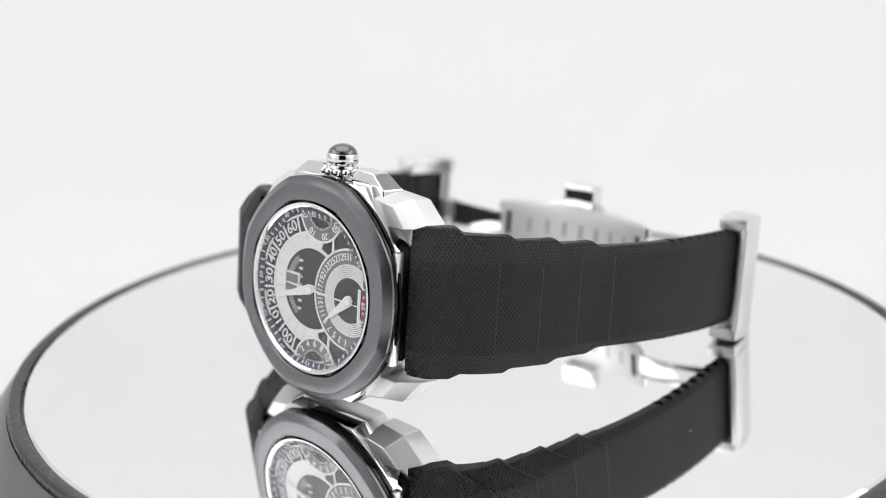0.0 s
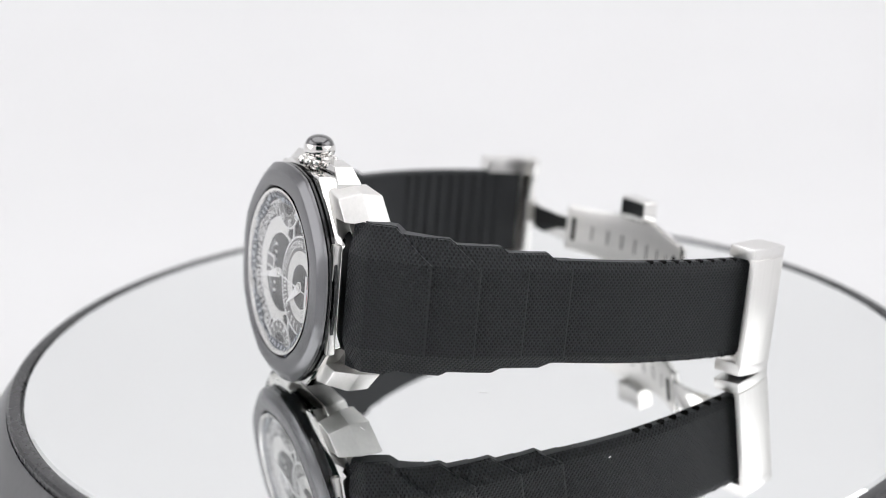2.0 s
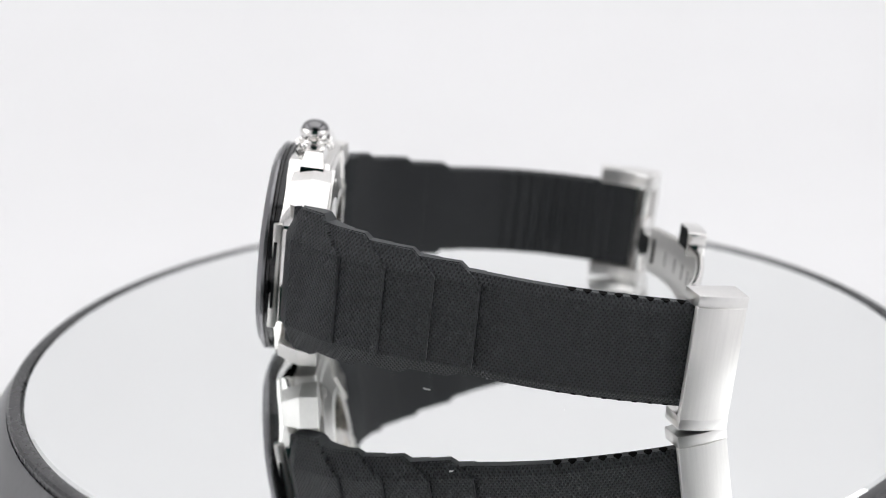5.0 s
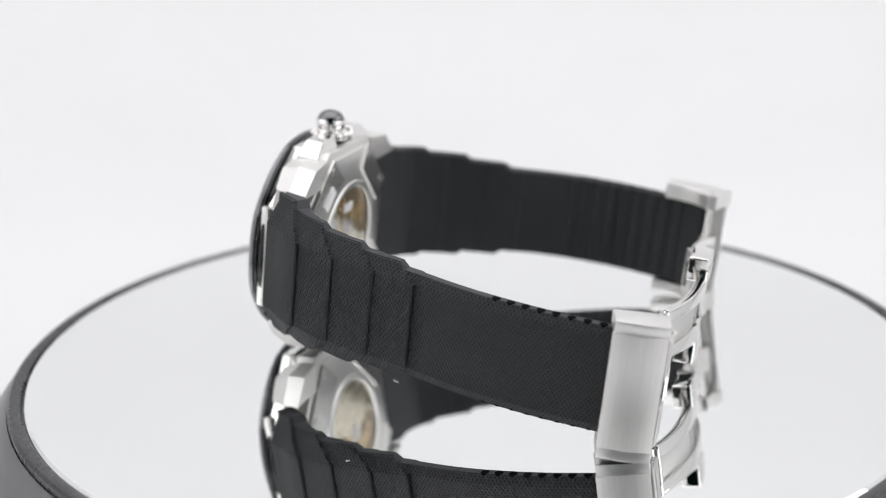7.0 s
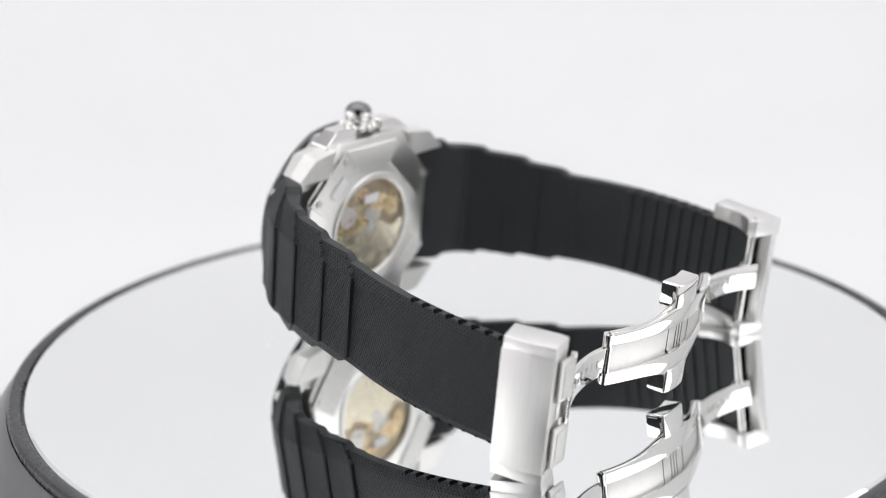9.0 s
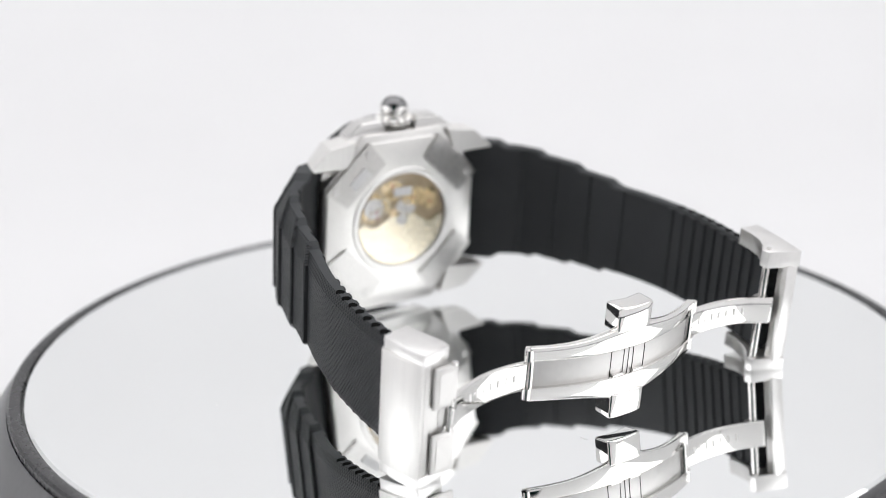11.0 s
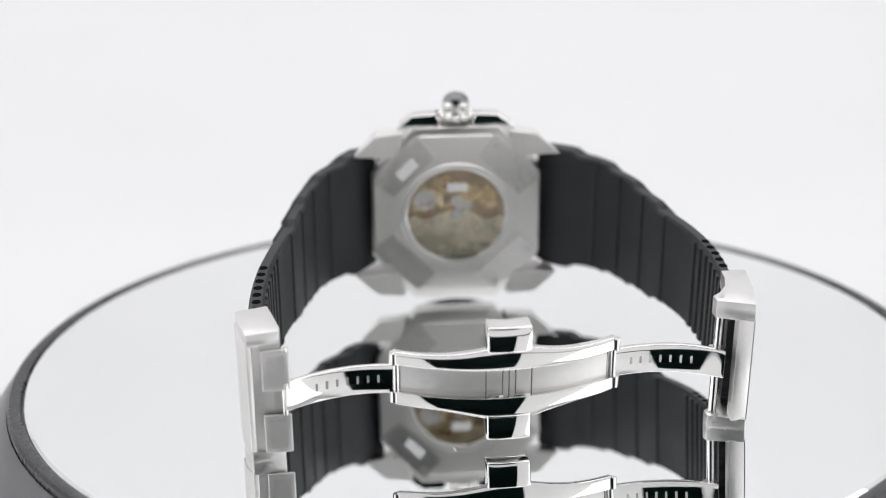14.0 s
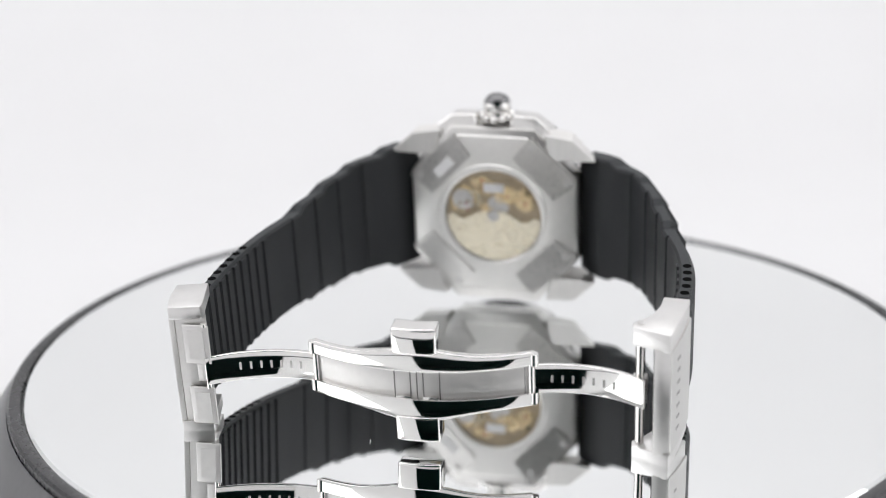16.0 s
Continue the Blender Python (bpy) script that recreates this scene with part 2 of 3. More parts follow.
# ---- the turntable ----
TC = (3.4, 0.7)
TR = 88.8
TABLE_PIVOT = Matrix.Translation((TC[0] * MM, TC[1] * MM, 0))
turntable = tagged(new("turntable"), "black display turntable with a flared dark base", "turntable")
base = [(TR + 2.9, -1.6), (TR + 3.6, -1.9), (TR + 5.0, -3.5), (TR + 9.0, -9.0), (TR + 13.0, -18.0), (TR + 15.0, -28.0), (TR + 15.5, FLOOR_Z + 1), (TR + 15.0, FLOOR_Z), (10, FLOOR_Z), (10, -6.0), (TR + 2.9, -6.0)]
part("base", lathe(base, 160, TC, None, "z"), BASE_GREY, turntable, "dark grey plastic base")
part("rim", lathe([(TR + 0.15, -5.5), (TR + 0.15, 0.0), (TR + 0.4, 0.15), (TR + 2.2, 0.15), (TR + 2.7, -0.3), (TR + 2.8, -2.4), (TR + 2.0, -5.5)], 200, TC, None, "z"), RIM_BLACK, turntable, "glossy black rim")
mirror_plate = tagged(part("mirror_plate", lathe([(0.01, -4.0), (0.01, 0.0), (TR - 0.7, 0.0), (TR, -0.5), (TR, -4.0)], 200, (0, 0), None, "z"), MIRROR, None), "round polished mirror plate lying in the turntable rim", "mirror")
mirror_plate.matrix_world = TABLE_PIVOT

for k in range(14):
    a, r, turn = 2.4 * k + 0.3, 14 + 4.1 * k % 47, 1.7 * k
    u = [(0.5 + 0.35 * math.sin(k)) * c for c in (-1, 1)]
    spot = [(r * math.cos(a) + d * math.cos(turn) - w * math.sin(turn), r * math.sin(a) + d * math.sin(turn) + w * math.cos(turn), h) for d in u for w in (-0.05, 0.05) for h in (-0.02, 0.06)]
    part("dust_fleck", hull(spot), WHITE_PRINT, mirror_plate)

# ---- the wristwatch: x along the strap, y from dial to clasp, z to the crown ----
watch = tagged(new("wristwatch"), "steel wristwatch with black woven rubber strap standing on edge", "watch")
CX, CZ = -0.7, 0.2
lean["m"] = HEAD


def case_outline(x, z, cut_x, cut_z):
    pts = [(x, cut_z), (cut_x, z), (-cut_x, z), (-x, cut_z), (-x, -cut_z), (-cut_x, -z), (cut_x, -z), (x, -cut_z)]
    return [(CX + a, CZ + b) for a, b in pts]


def rounded(a, apothem):
    return 0.24 * octagon_radius(a, apothem) + 0.76 * (apothem + 0.4)


case = part("case", prism(case_outline(18.0, 19.8, 9.0, 9.4), 3.0, 10.4, "y", 0.35), STEEL_BRUSHED_Z, watch, "brushed steel octagonal case")
part("case_step", prism(case_outline(18.8, 20.0, 8.9, 9.4), 2.3, 6.2, "y", 0.4), STEEL_POLISHED, case)
for sx in (1, -1):
    for sz in (1, -1):
        pts = [(11.0, 3.6, 18.2), (15.6, 3.6, 17.4), (18.6, 3.8, 13.8), (12.5, 3.6, 13.6),
               (11.0, 7.8, 19.2), (16.8, 7.6, 18.6), (21.2, 7.6, 13.8), (12.5, 7.9, 13.4),
               (11.0, 10.9, 19.0), (17.2, 11.4, 18.3), (22.0, 11.4, 13.8), (12.5, 10.9, 13.4)]
        part("lug", hull([(CX + sx * x, y, CZ + sz * z) for x, y, z in pts], 0.12, 1), STEEL_PLATE, case, "brushed steel lug with polished facets", True, 9)
    guard = [(3.6, 4.6, 17.0), (3.6, 9.8, 17.0), (3.6, 4.8, 20.6), (3.6, 9.2, 20.8), (4.2, 5.2, 22.2), (4.2, 8.8, 22.2), (8.8, 5.2, 21.9), (9.0, 8.8, 21.9), (11.9, 4.8, 19.4), (12.3, 9.4, 19.4), (12.3, 4.6, 17.0), (12.6, 9.8, 17.0)]
    part("crown_guard", hull([(CX + sx * x, y, CZ + z) for x, y, z in guard], 0.15, 1), STEEL_POLISHED, case, "polished steel crown guard", True, 9)
    part("strap_bar", box(*sorted((CX + sx * 18.2, CX + sx * 19.6)), 1.6, 3.2, CZ - 10.4, CZ + 10.0, 0.25), STEEL_BRUSHED_Z, case, "brushed steel end bar of the strap")

part("gasket", lathe([(15.0, 0.7), (19.6, 0.7), (20.1, 1.0), (20.1, 1.4), (19.5, 1.5), (19.5, 1.8), (20.1, 1.9), (20.1, 2.5), (15.0, 2.5)], 160, (CX, CZ), rounded), GLOSS_BLACK, watch, "glossy black layered rings under the bezel")
part("bezel", lathe([(15.7, 0.9), (15.7, -0.95), (15.85, -1.15), (16.2, -1.25), (18.7, -0.95), (20.0, -0.05), (20.15, 0.12), (20.15, 0.62), (19.9, 0.85)], 160, (CX, CZ), rounded), BEZEL, watch, "wide grey brushed ceramic bezel", True, 24)
part("inner_ring", lathe([(14.75, 0.1), (14.85, -0.85), (15.2, -1.05), (15.4, -1.15), (15.7, -1.15), (15.72, 0.4)], 120, (CX, CZ)), STEEL_POLISHED, watch, "polished steel ring round the crystal")
crystal = part("crystal", lathe([(0.01, -0.95), (0.01, -1.25), (14.9, -1.2), (15.25, -1.1), (15.25, -0.95)], 96, (CX, CZ)), CRYSTAL, watch, "clear flat sapphire crystal")
crystal.visible_shadow = False

# crown
CRX, CRY = CX - 0.2, 6.0
crown = part("crown", lathe([(0.01, 19.0), (1.5, 19.0), (1.5, 20.6), (2.6, 20.8), (2.6, 22.2), (2.5, 22.4), (2.85, 22.9), (3.0, 23.6), (2.98, 24.3), (2.8, 24.6), (0.01, 24.65)], 48, (CRX, CRY), None, "z"), STEEL_POLISHED, watch, "polished steel crown with a ring of beads")
cab = lathe([(0.01, 24.4)] + [(2.72 * math.cos(a), 24.4 + 1.95 * math.sin(a)) for a in [math.pi / 2 * k / 10 for k in range(10)]] + [(0.01, 26.35)], 40, (CRX, CRY), None, "z")
part("cabochon", cab, ONYX, crown, "domed black onyx cabochon")
for i in range(12):
    a = 2 * math.pi * i / 12
    part("bead", ball(CRX + 3.2 * math.cos(a), CRY + 3.2 * math.sin(a), 21.4, 0.78, 14, 10), STEEL_POLISHED, crown)

# ---- the dial ----
dial = part("dial", lathe([(0.01, 0.6), (0.01, 0.0), (15.5, 0.0), (15.5, 0.6)], 96, (CX, CZ)), DIAL_BLACK, watch, "anthracite dial with silver arcs and white numerals")
HX = -1.0
FX, FZ, FA = CX, CZ - 0.2, 13.4


def limit(x, z, dx, dz):
    """How far a ray in the dial plane goes before it meets the octagonal flange."""
    best = 99.0
    for k in range(8):
        nx, nz = math.cos(k * math.pi / 4), math.sin(k * math.pi / 4)
        d = dx * nx + dz * nz
        if d > 1e-6:
            best = min(best, (FA - ((x - FX) * nx + (z - FZ) * nz)) / d)
    return best


def arc(cx, cz, r0, r1, a0, a1, y0, y1, steps=72):
    """A plate in the shape of a ring's arc, cut at the flange. Angles in degrees from +x towards +z."""
    bm = bmesh.new()
    prev = None
    for i in range(steps + 1):
        a = radians(a0 + (a1 - a0) * i / steps)
        dx, dz = math.cos(a), math.sin(a)
        top = min(r1, limit(cx, cz, dx, dz))
        if top <= r0 + 0.02:
            prev = None
            continue
        cur = [bm.verts.new((cx + dx * r, y, cz + dz * r)) for r, y in ((r0, y0), (r0, y1), (top, y1), (top, y0))]
        if prev:
            for j in range(4):
                k = (j + 1) % 4
                bm.faces.new((prev[j], prev[k], cur[k], cur[j]))
        prev = cur
    return bm


def text_mesh(words, size):
    cu = bpy.data.curves.new("letters", "FONT")
    cu.body, cu.size, cu.align_x, cu.align_y, cu.extrude, cu.offset = words, size * MM, "CENTER", "CENTER", 0.03 * MM, 0.012 * size * MM
    ob = bpy.data.objects.new("letters", cu)
    scene.collection.objects.link(ob)
    me = bpy.data.meshes.new_from_object(ob.evaluated_get(bpy.context.evaluated_depsgraph_get()))
    bpy.data.objects.remove(ob)
    return me


def numeral(words, size, x, y, z, up, parent, material, stretch=1.0, name="numeral"):
    """Writing on the dial plane, its top towards the angle up."""
    me = text_mesh(words, size)
    me.name = name
    me.materials.clear()
    me.materials.append(material)
    ob = new(name, me)
    ob.parent = parent
    ux, uz = math.cos(radians(up)), math.sin(radians(up))
    r, u, n = Vector((uz, 0, -ux)) * stretch, Vector((ux, 0, uz)), Vector((0, -1, 0))
    seat = Matrix.Translation(lean["m"].translation * MM) @ lean["m"].to_3x3().to_4x4()
    ob.matrix_local = seat @ Matrix(((r.x, u.x, n.x, x * MM), (r.y, u.y, n.y, y * MM), (r.z, u.z, n.z, z * MM), (0, 0, 0, 1)))
    return ob


# octagonal flange with its minute scale
flange_bm = bmesh.new()
inner = [flange_bm.verts.new((FX + FA / math.cos(math.pi / 8) * math.cos(math.pi / 8 + k * math.pi / 4), -0.25, FZ + FA / math.cos(math.pi / 8) * math.sin(math.pi / 8 + k * math.pi / 4))) for k in range(8)]
outer = [flange_bm.verts.new((FX + 16.0 * math.cos(math.pi / 8 + k * math.pi / 4), -0.85, FZ + 16.0 * math.sin(math.pi / 8 + k * math.pi / 4))) for k in range(8)]
low = [flange_bm.verts.new((v.co.x, 0.3, v.co.z)) for v in inner]
low2 = [flange_bm.verts.new((v.co.x, 0.3, v.co.z)) for v in outer]
for k in range(8):
    j = (k + 1) % 8
    for a, b in ((inner, outer), (low, inner), (outer, low2), (low2, low)):
        flange_bm.faces.new((a[k], a[j], b[j], b[k]))
flange = part("flange", flange_bm, DIAL_BLUE, dial, "sloped blue-grey octagonal flange with minute scale", smooth=False)
ticks = bmesh.new()
for i in range(60):
    a = -2 * math.pi * i / 60
    if i % 5 == 0:
        continue
    d = limit(FX, FZ, math.cos(a), math.sin(a))
    ex, ez = math.cos(a), math.sin(a)
    w = 0.16
    p = []
    for r, y in ((d + 0.12, -0.34), (d + 0.85, -0.66)):
        for s in (-w, w):
            p.append((FX + ex * r - ez * s, y - 0.06, FZ + ez * r + ex * s))
            p.append((FX + ex * r - ez * s, y + 0.05, FZ + ez * r + ex * s))
    merge(ticks, hull(p))
part("minute_marks", ticks, PALE_PRINT, dial)
for n in range(5, 61, 5):
    a = -360 * n / 60
    d = limit(FX, FZ, math.cos(radians(a)), math.sin(radians(a))) + 0.55
    numeral(str(n), 1.35, FX + d * math.cos(radians(a)), -0.68, FZ + d * math.sin(radians(a)), a, dial, PALE_PRINT)

# minute sector: silver band, white frames, dark cells with the numerals
part("silver_band", arc(HX, 0, 7.5, 10.2, 74, 286, -0.02, -0.14), SILVER, dial, "brushed silver band")
part("sector_line", arc(HX, 0, 10.2, 10.55, 68, 292, -0.02, -0.2), WHITE_PRINT, dial)
part("sector_line", arc(HX, 0, 13.3, 13.7, 68, 292, -0.02, -0.2), WHITE_PRINT, dial)
for k in range(8):
    a = 120.5 + 118 * (k - 0.5) / 6
    part("sector_frame", arc(HX, 0, 10.4, 13.5, a - 0.9, a + 0.9, -0.02, -0.19, 3), WHITE_PRINT, dial)
for k, words in enumerate(("60", "50", "40", "30", "20", "10", "00")):
    a = 120.5 + 118 * k / 6
    numeral(words, 2.75, HX + 11.95 * math.cos(radians(a)), -0.1, 11.95 * math.sin(radians(a)), a, dial, WHITE_PRINT, 1.08)
for k in range(12):
    a = 100 + 160 * k / 11
    part("band_groove", arc(HX, 0, 7.7, 10.1, a - 0.15, a + 0.15, -0.1, -0.17, 2), DIAL_GREY, dial)
part("grey_arc", arc(HX, 0, 5.6, 6.9, 126, 234, -0.02, -0.1), DIAL_GREY, dial)
for k in range(22):
    a = 128 + 104 * k / 21
    part("arc_mark", arc(HX, 0, 5.7, 6.8, a - 0.5, a + 0.5, -0.08, -0.13, 2), PALE_PRINT, dial)
part("silver_rim", arc(HX, 0, 7.45, 8.1, -60, 300, -0.02, -0.16), SILVER, dial)
for k in range(7):
    part("brand_mark", box(-4.6, -3.7, -0.12, -0.02, 4.7 - 1.5 * k - 0.24, 4.7 - 1.5 * k + 0.24), WHITE_PRINT, dial)

# date sector
DX, DZ = 9.3, 0.0
part("date_disc", arc(DX, DZ, 0.01, 4.1, 0, 360, -0.16, -0.26), DIAL_BLACK, dial, "black centre of the date sector")
for k in range(7):
    r = 4.1 + 0.36 * k
    part("date_ring", arc(DX, DZ, r, r + 0.28, 0, 360, -0.14, -0.28, 96), SILVER, dial, "fine silver ring")
part("date_band", arc(DX, DZ, 6.6, 8.95, 0, 360, -0.14, -0.24, 96), DIAL_GREY, dial, "grey date band")
part("date_line", arc(DX, DZ, 8.95, 9.35, 0, 360, -0.02, -0.3, 96), WHITE_PRINT, dial)
for k in range(16):
    a = 266 - 172 * k / 15
    numeral(str(2 * k + 1), 1.8, DX + 7.8 * math.cos(radians(a)), -0.28, DZ + 7.8 * math.sin(radians(a)), a, dial, WHITE_PRINT, 0.85)
part("maker_mark", box(11.4, 12.1, -0.32, -0.25, -3.4, 2.6), WHITE_PRINT, dial)
part("maker_mark", box(12.5, 13.0, -0.32, -0.25, -3.0, 2.0), RED_PRINT, dial)

# two small counters
for cz, a0, a1, words in ((14.5, 180, 360, ("0", "10", "20", "30")), (-14.4, 0, 180, ("0", "2", "4", "6", "8", "10", "12"))):
    top = cz > 0
    cx = 0.9 if top else 0.6
    part("counter_band", arc(cx, cz, 2.9, 5.2, 0, 360, -0.02, -0.22), DIAL_GREY, dial, "grey ring of a small counter")
    part("counter_line", arc(cx, cz, 5.2, 5.6, 0, 360, -0.02, -0.28), WHITE_PRINT, dial)
    part("counter_disc", arc(cx, cz, 0.01, 2.9, 0, 360, -0.02, -0.2), DIAL_BLACK, dial)
    n = len(words)
    for k, w in enumerate(words):
        a = (197 + 134 * k / (n - 1)) if top else (166 - 152 * k / (n - 1))
        numeral(w, 1.75, cx + 4.35 * math.cos(radians(a)), -0.26, cz + 4.35 * math.sin(radians(a)), a, dial, WHITE_PRINT)
    for k in range(25):
        a = a0 + (a1 - a0) * k / 24
        part("counter_mark", arc(cx, cz, 2.95, 3.3, a - 1.2, a + 1.2, -0.2, -0.27, 1), WHITE_PRINT, dial)
for x, z in ((4.4, 9.0), (4.2, -9.2)):
    part("spoke", box(x - 0.25, x + 0.25, -0.28, -0.02, z - 1.4, z + 1.4), WHITE_PRINT, dial)


def pointer(name, x, z, angle, length, width, tail, y, label):
    """A tapered hand with a ridge, from a pivot at (x, z) towards an angle."""
    ux, uz = math.cos(radians(angle)), math.sin(radians(angle))
    pts = []
    for along, half in ((-tail, width * 0.5), (0.0, width), (length, 0.10)):
        for s in (-half, half):
            for h in (y, y - 0.12):
                pts.append((x + ux * along - uz * s, h, z + uz * along + ux * s))
    pts.append((x + ux * length * 0.2, y - 0.25, z + uz * length * 0.2))
    return part(name, hull(pts), WHITE_PRINT, dial, label)


pointer("minute_hand", HX, 0, 198, 10.8, 0.95, 1.4, -0.55, "white tapered minute hand")
window_frame = box(HX - 7.4, HX - 6.95, -0.42, -0.1, -1.9, 2.3, 0.1)
for b in (box(HX - 6.95, HX - 3.6, -0.42, -0.1, 1.85, 2.3, 0.1), box(HX - 6.95, HX - 3.6, -0.42, -0.1, -1.9, -1.45, 0.1), box(HX - 3.6, HX - 3.1, -0.42, -0.1, -1.9, 2.3, 0.1)):
    merge(window_frame, b)
part("hour_window_frame", window_frame, WHITE_PRINT, dial, "white frame of the hour window")
part("hour_disc", box(HX - 6.95, HX - 3.6, -0.2, -0.05, -1.45, 1.85), DIAL_GREY, dial, "grey hour disc behind its window")
pointer("date_hand", DX, DZ, 219, 7.6, 1.05, 1.0, -0.5, "white tapered date hand")
pointer("sweep_hand", HX, 0, -2, 13.3, 0.22, 8.5, -0.68, "thin white sweep hand")
for x, z in ((HX, 0), (DX, DZ)):
    part("hub", rod((x, -0.2, z), (x, -0.88, z), 0.75, 24), STEEL_POLISHED, dial, "polished hub of the hands")

# ---- the case back ----
back = part("case_back", lathe([(11.8, 10.0), (11.8, 11.7), (12.2, 11.75), (17.7, 10.8), (18.0, 10.5), (18.0, 10.0)], 64, (CX, CZ + 0.4), lambda a, r: r if r < 13 else r - 17.9 + octagon_radius(a, 17.7)), STEEL_BACK, watch, "octagonal satin steel case back with display window")
for k in range(4):
    a = radians(45 + 90 * k)
    ca, sa = math.cos(a), math.sin(a)
    quad = [(12.7, -6.2), (12.7, 6.2), (18.6, 6.9), (18.6, -6.9)]
    pts = [(CX + u * ca - v * sa, h, CZ + 0.4 + u * sa + v * ca) for u, v in quad for h in (10.6, 12.05 - 0.13 * (u - 12.4))]
    part("back_plate", hull(pts), STEEL_CORNER, back, "brushed corner plate", False)
    for v in (-5.2, 5.2):
        x, z = CX + 17.1 * ca - v * sa, CZ + 0.4 + 17.1 * sa + v * ca
        screw = merge(rod((x, 10.9, z), (x, 11.62, z), 0.75, 20), box(x - 0.5, x + 0.5, 11.6, 11.66, z - 0.09, z + 0.09))
        part("screw", screw, STEEL_SATIN, back, "small polished screw")
lx, lz, la = CX + 13.9 * math.cos(radians(45)) + 0.6, CZ + 1.2 + 13.9 * math.sin(radians(45)), radians(-45)
lab = [(2.4, 1.1), (-2.4, 1.1), (-2.4, -1.1), (2.4, -1.1)]
part("sticker", prism([(lx + u * math.cos(la) - v * math.sin(la), lz + u * math.sin(la) + v * math.cos(la)) for u, v in lab], 11.3, 12.0, "y"), WHITE_PRINT, back, "small white sticker")
part("window_ring", lathe([(10.5, 11.0), (10.5, 11.8), (10.8, 12.0), (11.7, 12.0), (12.0, 11.6), (12.0, 11.0)], 96, (CX, CZ + 0.4)), STEEL_BACK, back, "polished ring of the display window")
part("movement", lathe([(0.01, 10.9), (0.01, 10.4), (10.7, 10.4), (10.7, 10.9)], 72, (CX, CZ + 0.4)), BROWN_DARK, back, "gilt mechanical movement")
mvx, mvz = CX, CZ + 0.4
half = [(10.3 * math.cos(radians(a)), 10.3 * math.sin(radians(a))) for a in range(184, 357, 4)] + [(9.2, 0.2), (7.4, -0.9), (6.2, -1.0), (4.8, -0.2), (2.6, 0.9), (-2.6, 0.9), (-4.8, -0.2), (-6.2, -1.2), (-7.6, -1.0), (-9.2, 0.1)]
part("rotor", prism([(mvx + u, mvz + v) for u, v in half], 11.15, 11.5, "y"), GOLD_LIGHT, back, "gilt winding rotor")
chance = random.Random(5)
for k in range(30):
    u, v, r = chance.uniform(-8.0, 8.0), chance.uniform(0.6, 8.6), chance.uniform(0.9, 2.4)
    if math.hypot(u, v) + r > 10.3:
        continue
    lift = 0.015 * (k % 16)
    gear = lathe([(0.01, 10.8), (0.01, 10.95 + lift), (r * 0.3, 10.98 + lift), (r * 0.34, 10.9 + lift), (r * 0.8, 10.9 + lift), (r * 0.84, 10.98 + lift), (r, 10.98 + lift), (r, 10.8)], 36, (mvx + u, mvz + v))
    part("wheel", gear, (GOLD, GOLD_LIGHT, BROWN_DARK, GOLD, STEEL_SATIN)[k % 5], back, "gilt wheel of the movement")
    if k % 3 == 0:
        part("jewel", rod((mvx + u, 10.9 + lift, mvz + v), (mvx + u, 11.04 + lift, mvz + v), 0.3, 12), RUBY, back)
for pts in ([(-9.0, 1.5), (-5.0, 2.4), (-3.2, 5.6), (-5.2, 8.0), (-8.4, 5.2)], [(2.4, 1.6), (7.8, 0.8), (9.4, 3.2), (6.4, 6.8), (3.4, 5.0)]):
    part("bridge_plate", prism([(mvx + u, mvz + v) for u, v in pts], 10.8, 11.0, "y", 0.08), GOLD, back, "gilt movement bridge")
part("movement_plate", box(mvx - 2.4, mvx + 2.0, 11.1, 11.3, mvz + 5.2, mvz + 7.2, 0.1), WHITE_PRINT, back, "small pale plate on the movement")
part("hub", rod((mvx, 11.4, mvz), (mvx, 11.6, mvz), 1.3, 28), STEEL_SATIN, back)
pane = part("window_pane", lathe([(0.01, 11.78), (0.01, 11.86), (10.55, 11.86), (10.55, 11.78)], 64, (CX, CZ + 0.4)), CRYSTAL, back, "clear display window")
pane.visible_shadow = False

# ---- the strap ----
lean["m"] = PLAIN


def spline(points, step=0.6):
    """Even steps along a smooth line through plan points."""
    pts = [Vector(p) for p in points]
    pts = [2 * pts[0] - pts[1]] + pts + [2 * pts[-1] - pts[-2]]
    dense = []
    for i in range(1, len(pts) - 2):
        for k in range(40):
            t = k / 40
            a, b, c, d = pts[i - 1:i + 3]
            dense.append(0.5 * (2 * b + (c - a) * t + (2 * a - 5 * b + 4 * c - d) * t * t + (3 * b - a - 3 * c + d) * t ** 3))
    dense.append(pts[-2])
    run = [0.0]
    for a, b in zip(dense, dense[1:]):
        run.append(run[-1] + (b - a).length)
    count = int(run[-1] / step)
    grid = np.linspace(0, run[-1], count + 1)
    xs = np.interp(grid, run, [p.x for p in dense])
    ys = np.interp(grid, run, [p.y for p in dense])
    return grid, xs, ys


